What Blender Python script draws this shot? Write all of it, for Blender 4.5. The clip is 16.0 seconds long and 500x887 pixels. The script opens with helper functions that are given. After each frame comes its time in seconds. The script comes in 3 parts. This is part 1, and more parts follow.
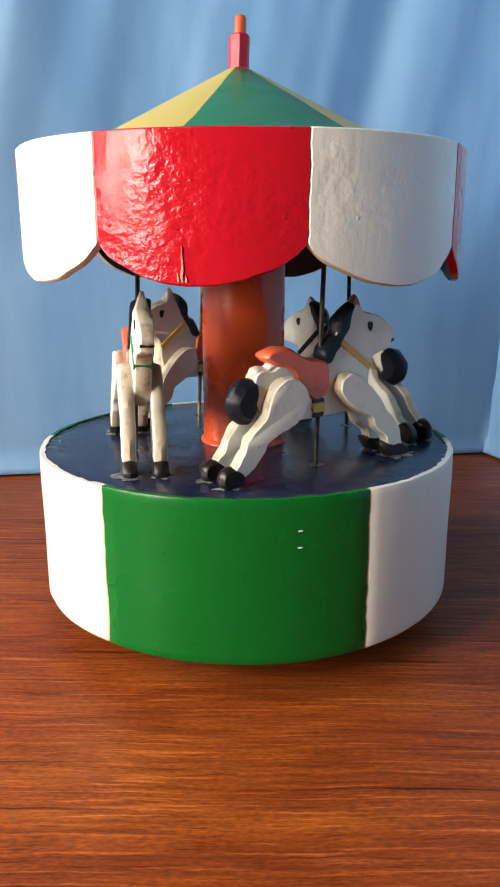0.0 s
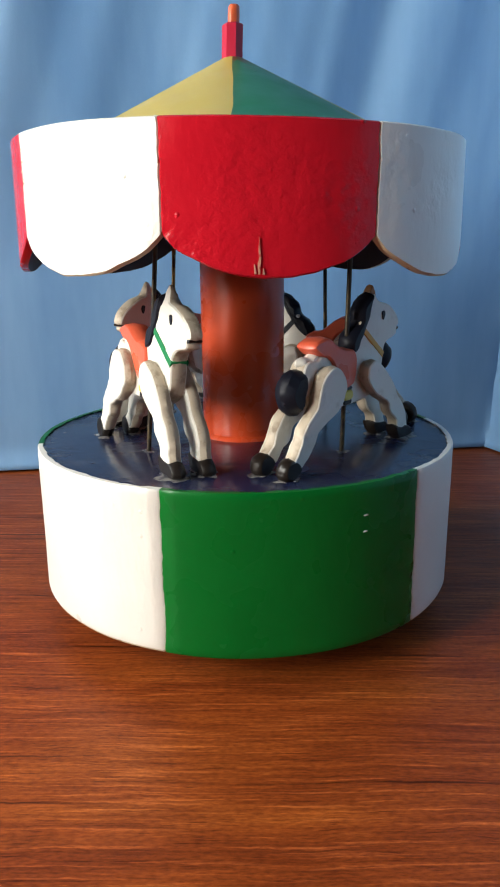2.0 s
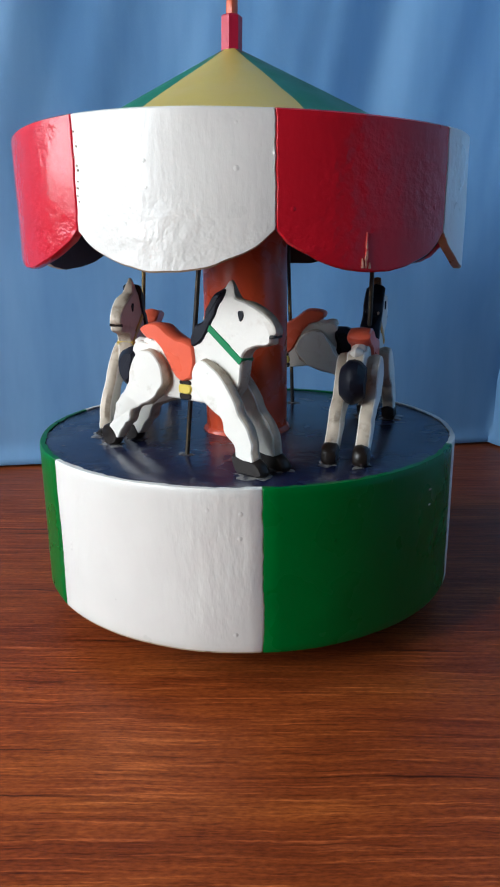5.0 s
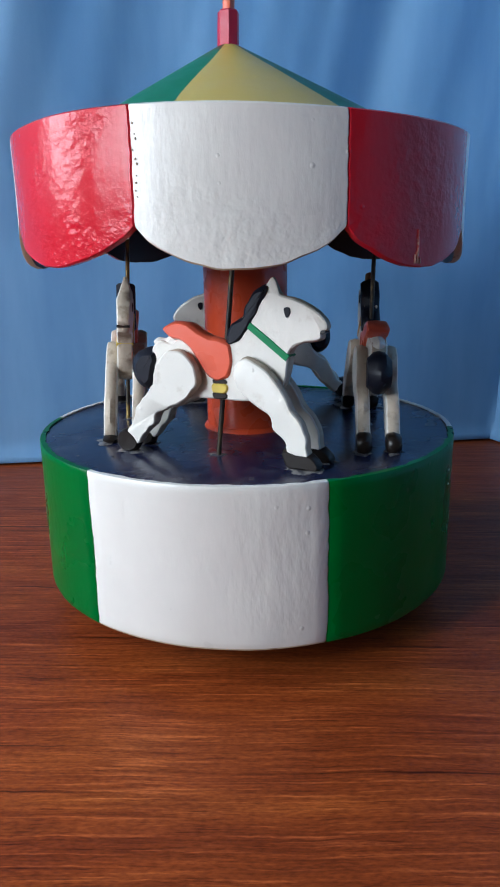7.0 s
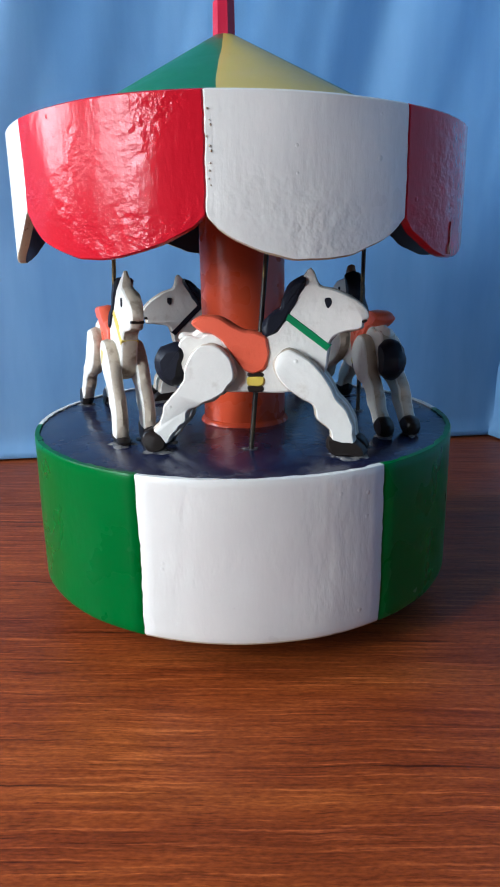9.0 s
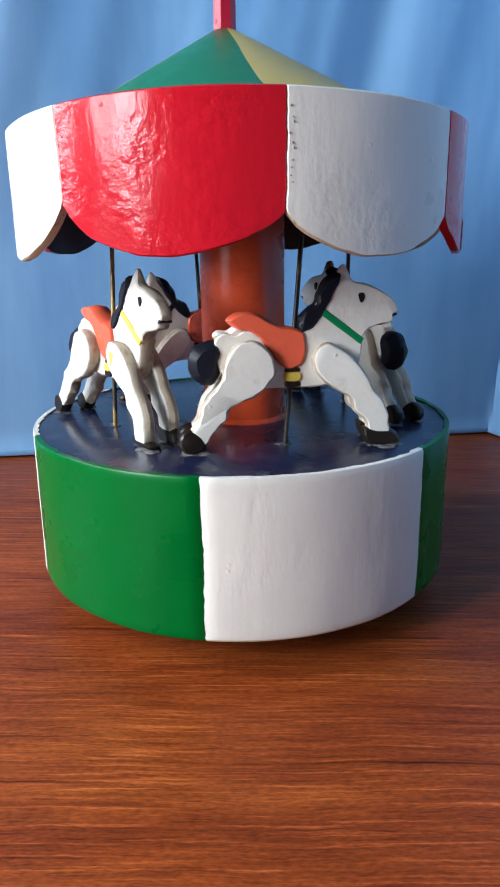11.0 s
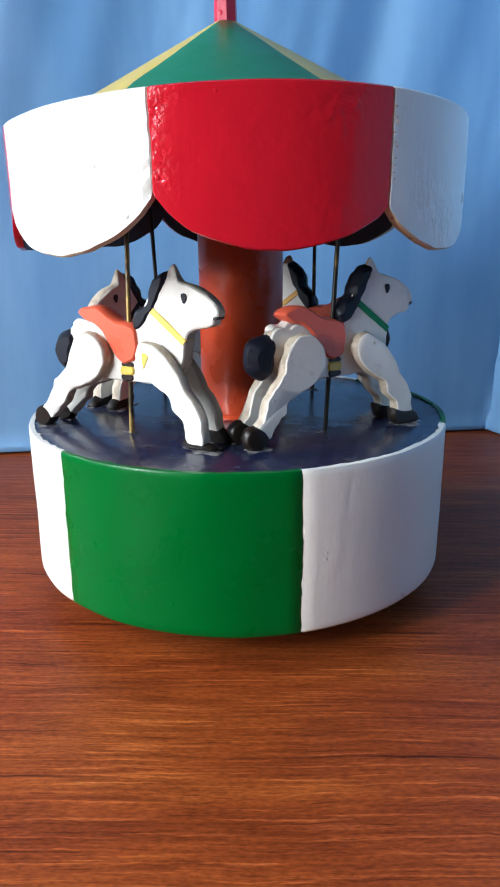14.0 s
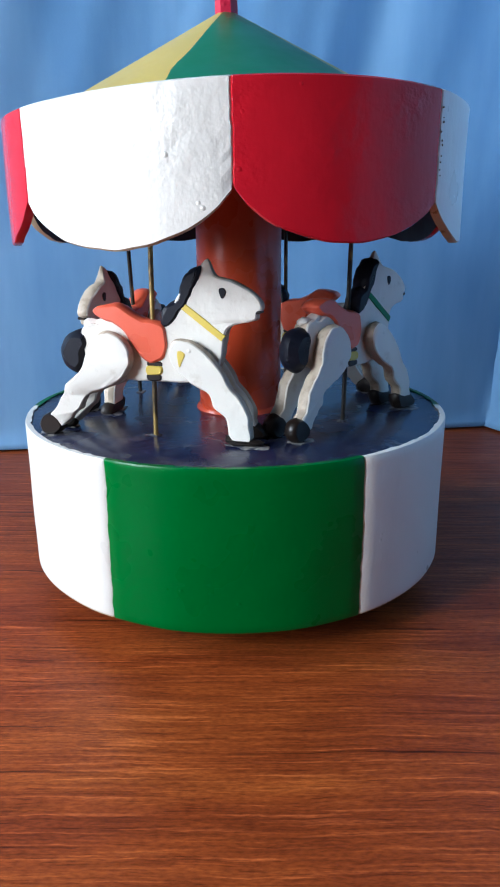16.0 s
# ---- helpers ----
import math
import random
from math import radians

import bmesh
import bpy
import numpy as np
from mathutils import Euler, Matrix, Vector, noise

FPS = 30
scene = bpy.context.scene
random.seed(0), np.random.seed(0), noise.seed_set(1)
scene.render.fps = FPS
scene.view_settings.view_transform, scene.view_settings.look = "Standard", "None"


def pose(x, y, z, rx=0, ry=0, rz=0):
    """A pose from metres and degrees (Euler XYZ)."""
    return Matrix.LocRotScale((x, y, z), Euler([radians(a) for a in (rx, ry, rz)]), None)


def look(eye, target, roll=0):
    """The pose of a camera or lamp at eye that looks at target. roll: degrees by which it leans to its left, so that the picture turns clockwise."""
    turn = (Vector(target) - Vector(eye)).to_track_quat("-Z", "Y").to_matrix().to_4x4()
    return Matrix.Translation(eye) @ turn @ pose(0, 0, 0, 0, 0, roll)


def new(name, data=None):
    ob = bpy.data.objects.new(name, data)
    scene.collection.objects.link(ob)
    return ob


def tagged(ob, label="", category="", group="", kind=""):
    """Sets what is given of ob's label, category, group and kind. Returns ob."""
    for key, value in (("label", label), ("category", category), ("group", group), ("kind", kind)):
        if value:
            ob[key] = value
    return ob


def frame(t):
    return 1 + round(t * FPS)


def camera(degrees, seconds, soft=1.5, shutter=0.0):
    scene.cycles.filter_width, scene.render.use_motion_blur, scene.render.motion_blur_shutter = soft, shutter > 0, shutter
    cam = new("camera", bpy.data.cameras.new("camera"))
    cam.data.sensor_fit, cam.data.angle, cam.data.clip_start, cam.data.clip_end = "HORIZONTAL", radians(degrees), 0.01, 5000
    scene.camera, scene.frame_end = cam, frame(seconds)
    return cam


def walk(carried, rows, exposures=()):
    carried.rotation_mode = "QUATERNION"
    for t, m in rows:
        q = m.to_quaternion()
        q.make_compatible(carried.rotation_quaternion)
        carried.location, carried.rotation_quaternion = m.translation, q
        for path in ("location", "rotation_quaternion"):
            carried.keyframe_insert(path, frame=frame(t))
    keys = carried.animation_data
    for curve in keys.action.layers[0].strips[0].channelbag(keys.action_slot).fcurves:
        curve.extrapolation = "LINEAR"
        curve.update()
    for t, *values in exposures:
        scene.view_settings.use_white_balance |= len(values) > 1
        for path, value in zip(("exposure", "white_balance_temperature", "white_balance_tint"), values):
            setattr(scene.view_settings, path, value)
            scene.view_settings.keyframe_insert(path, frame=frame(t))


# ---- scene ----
# camera
cam = camera(38.93, 16.0, soft=2.0)
PATH = [
    (0, (0.0112, -0.2748, 0.1367), (0.0026, -0.0042, 0.0651), 0.41),
    (0.5, (0.0115, -0.2749, 0.1367), (0.0027, -0.0043, 0.0651), 0.31),
    (1, (0.0115, -0.2747, 0.1366), (0.0024, -0.0043, 0.0647), 0.27),
    (1.5, (0.0119, -0.2743, 0.1360), (0.0025, -0.0039, 0.0635), 0.24),
    (2, (0.0120, -0.2738, 0.1353), (0.0028, -0.0037, 0.0624), 0.16),
    (2.5, (0.0117, -0.2738, 0.1355), (0.0023, -0.0038, 0.0621), 0.19),
    (3, (0.0121, -0.2741, 0.1357), (0.0023, -0.0041, 0.0619), 0.12),
    (3.5, (0.0123, -0.2737, 0.1351), (0.0019, -0.0038, 0.0613), 0.13),
    (4, (0.0123, -0.2738, 0.1354), (0.0019, -0.0040, 0.0612), 0.15),
    (6.5, (0.0132, -0.2737, 0.1346), (0.0017, -0.0043, 0.0594), 0.01),
    (7, (0.0136, -0.2739, 0.1350), (0.0017, -0.0045, 0.0593), -0.08),
    (7.5, (0.0135, -0.2738, 0.1348), (0.0018, -0.0045, 0.0589), -0.10),
    (8, (0.0136, -0.2736, 0.1338), (0.0021, -0.0043, 0.0577), -0.14),
    (8.5, (0.0138, -0.2730, 0.1330), (0.0023, -0.0038, 0.0568), -0.04),
    (9, (0.0143, -0.2731, 0.1329), (0.0029, -0.0039, 0.0567), -0.07),
    (11.5, (0.0145, -0.2731, 0.1325), (0.0034, -0.0043, 0.0551), 0.06),
    (12, (0.0142, -0.2727, 0.1314), (0.0037, -0.0039, 0.0538), 0.06),
    (12.5, (0.0145, -0.2729, 0.1316), (0.0034, -0.0041, 0.0539), -0.01),
    (13, (0.0144, -0.2731, 0.1317), (0.0038, -0.0043, 0.0542), 0.01),
    (13.5, (0.0145, -0.2730, 0.1317), (0.0039, -0.0042, 0.0539), 0.04),
    (14, (0.0145, -0.2731, 0.1315), (0.0041, -0.0043, 0.0537), 0.10),
    (14.5, (0.0148, -0.2729, 0.1308), (0.0044, -0.0041, 0.0532), 0.01),
    (15, (0.0151, -0.2725, 0.1299), (0.0046, -0.0036, 0.0523), -0.00),
    (15.5, (0.0150, -0.2723, 0.1296), (0.0045, -0.0035, 0.0517), 0.00),
    (16, (0.0151, -0.2725, 0.1296), (0.0047, -0.0037, 0.0518), -0.00),
]
EXPOSURES = [(0, 0.3, 7000, 6), (2, -0.02, 6550, 6), (3.5, -0.38, 6050, 5), (7, -0.48, 5350, 6), (9, -0.18, 5400, 6), (12.5, 0.15, 5750, 7), (14.5, 0.1, 5550, 6), (16, -0.02, 5350, 6)]
walk(cam, [(t, look(e, a, r)) for t, e, a, r in PATH], EXPOSURES)

# daylight: a sky outside, one window in front of the table on its left side
world = bpy.data.worlds.new("sky")
scene.world = world
world.use_nodes = True
sky = world.node_tree.nodes.new("ShaderNodeTexSky")
sky.sky_type, sky.sun_disc = "NISHITA", False
sky.sun_elevation, sky.sun_rotation = radians(35), radians(230)
world.node_tree.links.new(sky.outputs[0], world.node_tree.nodes["Background"].inputs[0])
world.node_tree.nodes["Background"].inputs[1].default_value = 0.1

WIN_X, WIN_Y0, WIN_Y1, WIN_Z0, WIN_Z1 = -0.62, -0.84, -0.35, 0.17, 0.60
PANES = ((-0.80, -0.55), (-0.50, -0.36))
SIDE_Y0, SIDE_Y1 = -0.20, 0.035  # a curtained second window beside the first
for y0, y1, power in (*((a, b, p) for (a, b), p in zip(PANES, (140.0, 92.0))), (SIDE_Y0, SIDE_Y1, 62.0)):
    lamp = bpy.data.lights.new("window_light", "AREA")
    lamp.shape, lamp.size, lamp.size_y = "RECTANGLE", y1 - y0, WIN_Z1 - WIN_Z0 - 0.04
    lamp.energy, lamp.color = power * lamp.size * lamp.size_y, (1.0, 0.965, 0.92)
    light = new("window_light", lamp)
    wy, wz = (y0 + y1) / 2, (WIN_Z0 + WIN_Z1) / 2
    light.matrix_basis = look((WIN_X - 0.07, wy, wz), (WIN_X + 1, wy, wz))


# materials
def mat(name, colour, rough=0.4, metal=0.0, coat=0.0, gloss=0.5):
    m = bpy.data.materials.new(name)
    m.use_nodes = True
    b = m.node_tree.nodes["Principled BSDF"]
    b.inputs["Base Color"].default_value = (*colour, 1)
    b.inputs["Roughness"].default_value, b.inputs["Metallic"].default_value = rough, metal
    b.inputs["Coat Weight"].default_value = coat
    b.inputs["Specular IOR Level"].default_value = gloss
    b.inputs["Coat Roughness"].default_value = 0.12
    return m, m.node_tree, b


def node(tree, kind, **values):
    n = tree.nodes.new(kind)
    for k, v in values.items():
        n.inputs[k.replace("_", " ")].default_value = v
    return n


def coords(tree, scale=(1, 1, 1), turn=(0, 0, 0)):
    tc = tree.nodes.new("ShaderNodeTexCoord")
    mp = tree.nodes.new("ShaderNodeMapping")
    mp.inputs["Scale"].default_value, mp.inputs["Rotation"].default_value = scale, turn
    tree.links.new(tc.outputs["Object"], mp.inputs["Vector"])
    return mp.outputs["Vector"]


def noise_tex(tree, vec, scale, detail=4.0, rough=0.55):
    n = node(tree, "ShaderNodeTexNoise", Scale=scale, Detail=detail, Roughness=rough)
    tree.links.new(vec, n.inputs["Vector"])
    return n.outputs["Fac"]


def ramp(tree, fac, *stops):
    r = tree.nodes.new("ShaderNodeValToRGB")
    e = r.color_ramp.elements
    while len(e) < len(stops):
        e.new(0.5)
    for el, (p, c) in zip(e, stops):
        el.position, el.color = p, (*c, 1)
    tree.links.new(fac, r.inputs["Fac"])
    return r.outputs["Color"]


def mix(tree, fac, a, b, kind="MIX"):
    m = tree.nodes.new("ShaderNodeMix")
    m.data_type, m.blend_type = "RGBA", kind
    for sock, v in ((m.inputs["Factor"], fac), (m.inputs["A"], a), (m.inputs["B"], b)):
        if isinstance(v, (int, float)):
            sock.default_value = v
        elif isinstance(v, tuple):
            sock.default_value = (*v, 1)
        else:
            tree.links.new(v, sock)
    return m.outputs["Result"]


def bump(tree, b, height, strength, distance=0.001):
    n = node(tree, "ShaderNodeBump", Strength=strength, Distance=distance)
    tree.links.new(height, n.inputs["Height"])
    tree.links.new(n.outputs["Normal"], b.inputs["Normal"])
    if b.inputs["Coat Weight"].default_value:
        tree.links.new(n.outputs["Normal"], b.inputs["Coat Normal"])


def paint(name, colour, wear, rough=0.32, coat=0.25, streak=(1, 1, 0.25), depth=0.35, worn=0.7, lump=110.0, gloss=0.5, stain=None, grain=330.0, soft=0.03, ridge=0.6, smooth_to=0.50):
    """Hand-brushed enamel: two scales of tone, brush streaks and runs in relief, a few worn flecks."""
    m, tree, b = mat(name, colour, rough, 0, coat, gloss)
    v = coords(tree, streak)
    big = noise_tex(tree, coords(tree), 45, 3)
    fine = noise_tex(tree, v, 420, 5)
    c = mix(tree, ramp(tree, big, (0.3, (0, 0, 0)), (0.75, (1, 1, 1))), tuple(x * 0.93 for x in colour), colour)
    flecks = ramp(tree, noise_tex(tree, coords(tree), grain, 6, 0.65), (worn, (0, 0, 0)), (worn + soft, (1, 1, 1)))
    c = mix(tree, flecks, c, wear)
    if stain:
        # rust that has run down from the peg
        length = node(tree, "ShaderNodeVectorMath")
        length.operation = "LENGTH"
        tree.links.new(coords(tree, (1, 1, 0)), length.inputs[0])
        near = node(tree, "ShaderNodeMapRange", From_Min=0.004, From_Max=0.017, To_Min=1.0, To_Max=0.0)
        tree.links.new(length.outputs["Value"], near.inputs["Value"])
        patchy = ramp(tree, noise_tex(tree, coords(tree, (1, 1, 0)), 150, 2), (0.44, (0, 0, 0)), (0.56, (1, 1, 1)))
        c = mix(tree, mix(tree, near.outputs["Result"], (0, 0, 0), patchy), c, stain)
    tree.links.new(c, b.inputs["Base Color"])
    tree.links.new(ramp(tree, big, (0.2, (rough * 0.7,) * 3), (0.8, (rough * 1.4,) * 3)), b.inputs["Roughness"])
    lumps = noise_tex(tree, coords(tree, (1, 1, ridge)), lump, 3)
    patch = ramp(tree, noise_tex(tree, coords(tree), 28, 2), (smooth_to, (0, 0, 0)), (smooth_to + 0.14, (1, 1, 1)))
    relief = mix(tree, patch, mix(tree, 0.86, lumps, (0.5, 0.5, 0.5)), lumps)
    # dust nibs and paint pimples, few and far between
    nib = node(tree, "ShaderNodeTexVoronoi", Scale=130.0)
    tree.links.new(coords(tree), nib.inputs["Vector"])
    tall = ramp(tree, nib.outputs["Distance"], (0.02, (1, 1, 1)), (0.11, (0, 0, 0)))
    some = ramp(tree, nib.outputs["Color"], (0.60, (0, 0, 0)), (0.66, (1, 1, 1)))
    height = mix(tree, 0.13, relief, fine)
    height = mix(tree, 0.45, height, mix(tree, 1.0, tall, some, "MULTIPLY"), "ADD")
    bump(tree, b, height, depth, 0.0012)
    return m


WHITE = paint("white_enamel", (0.73, 0.71, 0.655), (0.42, 0.36, 0.27), 0.34, 0.0, depth=0.42, worn=0.745, lump=210.0, ridge=0.35)
CANOPY_WHITE = paint("lumpy_white_enamel", (0.73, 0.71, 0.655), (0.42, 0.36, 0.27), 0.30, 0.0, depth=0.75, worn=0.745, lump=170.0, ridge=1.0, smooth_to=0.46)
RED = paint("red_enamel", (0.475, 0.007, 0.018), (0.55, 0.35, 0.24), 0.17, 0.0, depth=0.72, worn=0.765, lump=240.0, gloss=0.22, ridge=1.3, smooth_to=0.44)
GREEN = paint("green_enamel", (0.0015, 0.118, 0.016), (0.02, 0.09, 0.03), 0.28, 0.0, depth=0.34, worn=0.77, gloss=0.20)
ROOF_GREEN = paint("roof_green_enamel", (0.010, 0.15, 0.065), (0.10, 0.09, 0.03), 0.42, 0.0, (1, 1, 1), 0.2, 0.76, stain=(0.09, 0.045, 0.015))
ROOF_YELLOW = paint("roof_yellow_enamel", (0.52, 0.40, 0.085), (0.35, 0.25, 0.08), 0.42, 0.1, (1, 1, 1), 0.2, 0.76)
NAVY = paint("navy_deck_enamel", (0.010, 0.013, 0.040), (0.075, 0.075, 0.085), 0.24, 0.1, (1, 1, 1), 0.65, 0.53, soft=0.22, grain=120.0)
BLACK = paint("blue_black_enamel", (0.007, 0.008, 0.015), (0.10, 0.10, 0.11), 0.42, 0.0, (1, 1, 1), 0.5, 0.76, gloss=0.2)
HOOF = paint("dark_brown_hoof_paint", (0.012, 0.008, 0.006), (0.08, 0.06, 0.04), 0.36, 0.0, (1, 1, 1), 0.4, 0.7, gloss=0.35)
HORSE_WHITE = paint("horse_white_paint", (0.72, 0.69, 0.62), (0.34, 0.27, 0.18), 0.5, 0.0, (1, 1, 1), 0.6, 0.56, lump=200.0, grain=170.0, soft=0.5)
HORSE_EDGE = paint("grimy_sawn_edge_paint", (0.50, 0.42, 0.32), (0.20, 0.14, 0.09), 0.55, 0.0, (1, 1, 1), 0.6, 0.50, lump=220.0, grain=230.0, soft=0.25)
SADDLE = paint("coral_saddle_paint", (0.70, 0.115, 0.055), (0.75, 0.35, 0.25), 0.30, 0.0, (1, 1, 1), 0.6, 0.735, gloss=0.45)
COLUMN = paint("orange_red_lacquer", (0.58, 0.070, 0.020), (0.50, 0.22, 0.12), 0.26, 0.0, (1, 1, 0.12), 0.25, 0.74, gloss=0.42)
CRIMSON = paint("crimson_paint", (0.42, 0.012, 0.04), (0.25, 0.02, 0.03), 0.34, 0.0, (1, 1, 0.5), 0.4, gloss=0.25)
TIP = paint("orange_red_tip_paint", (0.60, 0.10, 0.03), (0.45, 0.25, 0.12), 0.45, 0.1, (1, 1, 0.5), 0.4, 0.66)
# Very dark brown for the canopy's inner faces, its underside board and the foot.
INNER = paint("flecked_dark_brown", (0.026, 0.007, 0.008), (0.05, 0.03, 0.02), 0.5, 0.05)
EDGE = paint("worn_tan_edge", (0.50, 0.40, 0.27), (0.25, 0.16, 0.09), 0.6, 0.0, worn=0.6)
STRAP_GREEN = paint("green_strap_paint", (0.008, 0.19, 0.06), (0.1, 0.2, 0.1), 0.5, 0.0, worn=0.74, gloss=0.3)
STRAP_YELLOW = paint("yellow_strap_paint", (0.66, 0.50, 0.075), (0.6, 0.5, 0.3), 0.4, 0.1, worn=0.74)
STRAP_ORANGE = paint("ochre_strap_paint", (0.62, 0.32, 0.035), (0.5, 0.35, 0.2), 0.4, 0.1, worn=0.74)
EYE = paint("black_eye_paint", (0.006, 0.007, 0.012), (0.01, 0.01, 0.012), 0.5, 0.0, gloss=0.2)
SCUFF = paint("bare_scuffed_red", (0.56, 0.27, 0.19), (0.5, 0.06, 0.05), 0.5, 0.0, worn=0.5)
EAR = paint("bare_tan_wood", (0.30, 0.15, 0.07), (0.15, 0.08, 0.04), 0.6, 0.0, worn=0.6)
PIT = mat("rusty_brown_pit", (0.36, 0.28, 0.18), 0.6)[0]
GLUE = paint("dried_glue", (0.21, 0.20, 0.185), (0.05, 0.05, 0.06), 0.3, 0.1, (1, 1, 1), 0.6, 0.5)


def rod_metal(name, brass):
    m, tree, b = mat(name, (0.03, 0.028, 0.026), 0.42, 0.6)
    f = noise_tex(tree, coords(tree, (1, 1, 0.3)), 260, 4)
    tree.links.new(ramp(tree, f, (0.45 - brass, (0.022, 0.020, 0.019)), (0.62 - brass, (0.07, 0.055, 0.035)), (0.75 - brass, (0.36, 0.25, 0.08))), b.inputs["Base Color"])
    return m


ROD = rod_metal("tarnished_wire", 0.03)
BRASS_ROD = rod_metal("part_cleaned_brass_wire", 0.16)


def table_wood():
    """Oiled teak: bands of tone, wavering fibres, short open pores, a few long dark cracks and pale flecks."""
    m, tree, b = mat("red_brown_wood", (0.2, 0.06, 0.02), 0.40, 0, 0.0, 0.15)
    turn = (0, 0, radians(-1.6))
    plain = coords(tree, (1, 1, 1), turn)
    waver = node(tree, "ShaderNodeTexNoise", Scale=9.0, Detail=3.0)
    tree.links.new(plain, waver.inputs["Vector"])
    off = node(tree, "ShaderNodeVectorMath")
    off.operation = "MULTIPLY_ADD"
    off.inputs[1].default_value = (0.0, 0.010, 0.0)
    tree.links.new(waver.outputs["Color"], off.inputs[0])
    tree.links.new(plain, off.inputs[2])
    ripple = node(tree, "ShaderNodeTexNoise", Scale=95.0, Detail=2.0)
    tree.links.new(plain, ripple.inputs["Vector"])
    jag = node(tree, "ShaderNodeVectorMath")
    jag.operation = "MULTIPLY_ADD"
    jag.inputs[1].default_value = (0.0, 0.0013, 0.0)
    tree.links.new(ripple.outputs["Color"], jag.inputs[0])
    tree.links.new(off.outputs["Vector"], jag.inputs[2])

    def fibre(sx, sy, detail=6, rough=0.62):
        mp = tree.nodes.new("ShaderNodeMapping")
        mp.inputs["Scale"].default_value = (sx, sy, sy * 0.4)
        tree.links.new(jag.outputs["Vector"], mp.inputs["Vector"])
        return noise_tex(tree, mp.outputs["Vector"], 1.0, detail, rough)

    wide = fibre(7, 55, 5)
    grain = fibre(26, 620, 6, 0.66)
    pores = fibre(70, 1500, 4, 0.6)
    vein = fibre(7, 330, 5, 0.6)
    fleck = fibre(22, 900, 3, 0.5)
    c = ramp(tree, wide, (0.30, (0.135, 0.0235, 0.0048)), (0.5, (0.205, 0.0405, 0.0070)), (0.70, (0.285, 0.067, 0.0110)))
    c = mix(tree, 0.9, c, ramp(tree, grain, (0.32, (0.64, 0.56, 0.52)), (0.48, (0.97, 0.95, 0.93)), (0.66, (1.28, 1.32, 1.32))), "MULTIPLY")
    c = mix(tree, 1.0, c, ramp(tree, pores, (0.33, (0.50, 0.40, 0.37)), (0.42, (1, 1, 1)), (0.56, (1.0, 1.0, 1.0)), (0.68, (1.40, 1.5, 1.55))), "MULTIPLY")
    c = mix(tree, 0.9, c, ramp(tree, vein, (0.325, (0.16, 0.10, 0.09)), (0.350, (0.70, 0.66, 0.66)), (0.40, (1, 1, 1))), "MULTIPLY")
    c = mix(tree, 1.0, c, ramp(tree, fleck, (0.57, (1, 1, 1)), (0.65, (1.7, 2.0, 2.4))), "MULTIPLY")
    mottle = fibre(420, 1500, 3, 0.6)
    c = mix(tree, 1.0, c, ramp(tree, mottle, (0.34, (0.74, 0.68, 0.66)), (0.5, (1, 1, 1)), (0.66, (1.24, 1.28, 1.28))), "MULTIPLY")
    tree.links.new(c, b.inputs["Base Color"])
    tree.links.new(ramp(tree, grain, (0.3, (0.52,) * 3), (0.7, (0.36,) * 3)), b.inputs["Roughness"])
    bump(tree, b, mix(tree, 0.5, grain, pores), 0.25, 0.0005)
    return m


WOOD = table_wood()


def cloth_blue():
    m, tree, b = mat("blue_satin_cloth", (0.13, 0.30, 0.62), 0.6)
    b.inputs["Sheen Weight"].default_value = 0.15
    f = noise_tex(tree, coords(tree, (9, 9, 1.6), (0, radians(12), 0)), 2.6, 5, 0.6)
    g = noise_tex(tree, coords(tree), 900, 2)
    # The folds' light and dark also go into the blue as leaning streaks.
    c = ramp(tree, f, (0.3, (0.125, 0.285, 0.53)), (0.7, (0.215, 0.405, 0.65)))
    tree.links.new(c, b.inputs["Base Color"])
    bump(tree, b, g, 0.12, 0.0004)
    return m


CLOTH = cloth_blue()


def plaster():
    m, tree, b = mat("room_plaster", (0.62, 0.60, 0.56), 0.85)
    f = noise_tex(tree, coords(tree), 3, 5)
    tree.links.new(ramp(tree, f, (0.3, (0.24, 0.23, 0.215)), (0.7, (0.30, 0.29, 0.275))), b.inputs["Base Color"])
    return m


PLASTER = plaster()


# mesh helpers
def part(name, bm, material, parent=None, label="", smooth=True):
    me = bpy.data.meshes.new(name)
    bmesh.ops.recalc_face_normals(bm, faces=bm.faces)
    bm.to_mesh(me)
    bm.free()
    for m in material if isinstance(material, (list, tuple)) else [material]:
        me.materials.append(m)
    if smooth:
        me.shade_smooth()
        me.set_sharp_from_angle(angle=radians(38))
    ob = new(name, me)
    ob.parent = parent
    if label:
        tagged(ob, label)
    return ob


def box(bm, x0, x1, y0, y1, z0, z1):
    g = bmesh.ops.create_cube(bm, size=1)["verts"]
    for v in g:
        v.co = ((x0 + x1) / 2 + v.co.x * (x1 - x0), (y0 + y1) / 2 + v.co.y * (y1 - y0), (z0 + z1) / 2 + v.co.z * (z1 - z0))
    return g


def spline(pts, n=5):
    """A closed smooth outline through a few control points."""
    out, k = [], len(pts)
    for i in range(k):
        p0, p1, p2, p3 = (Vector(pts[(i + j - 1) % k]) for j in range(4))
        for s in range(n):
            t = s / n
            out.append(0.5 * ((2 * p1) + (p2 - p0) * t + (2 * p0 - 5 * p1 + 4 * p2 - p3) * t * t + (3 * p1 - p0 - 3 * p2 + p3) * t ** 3))
    return out


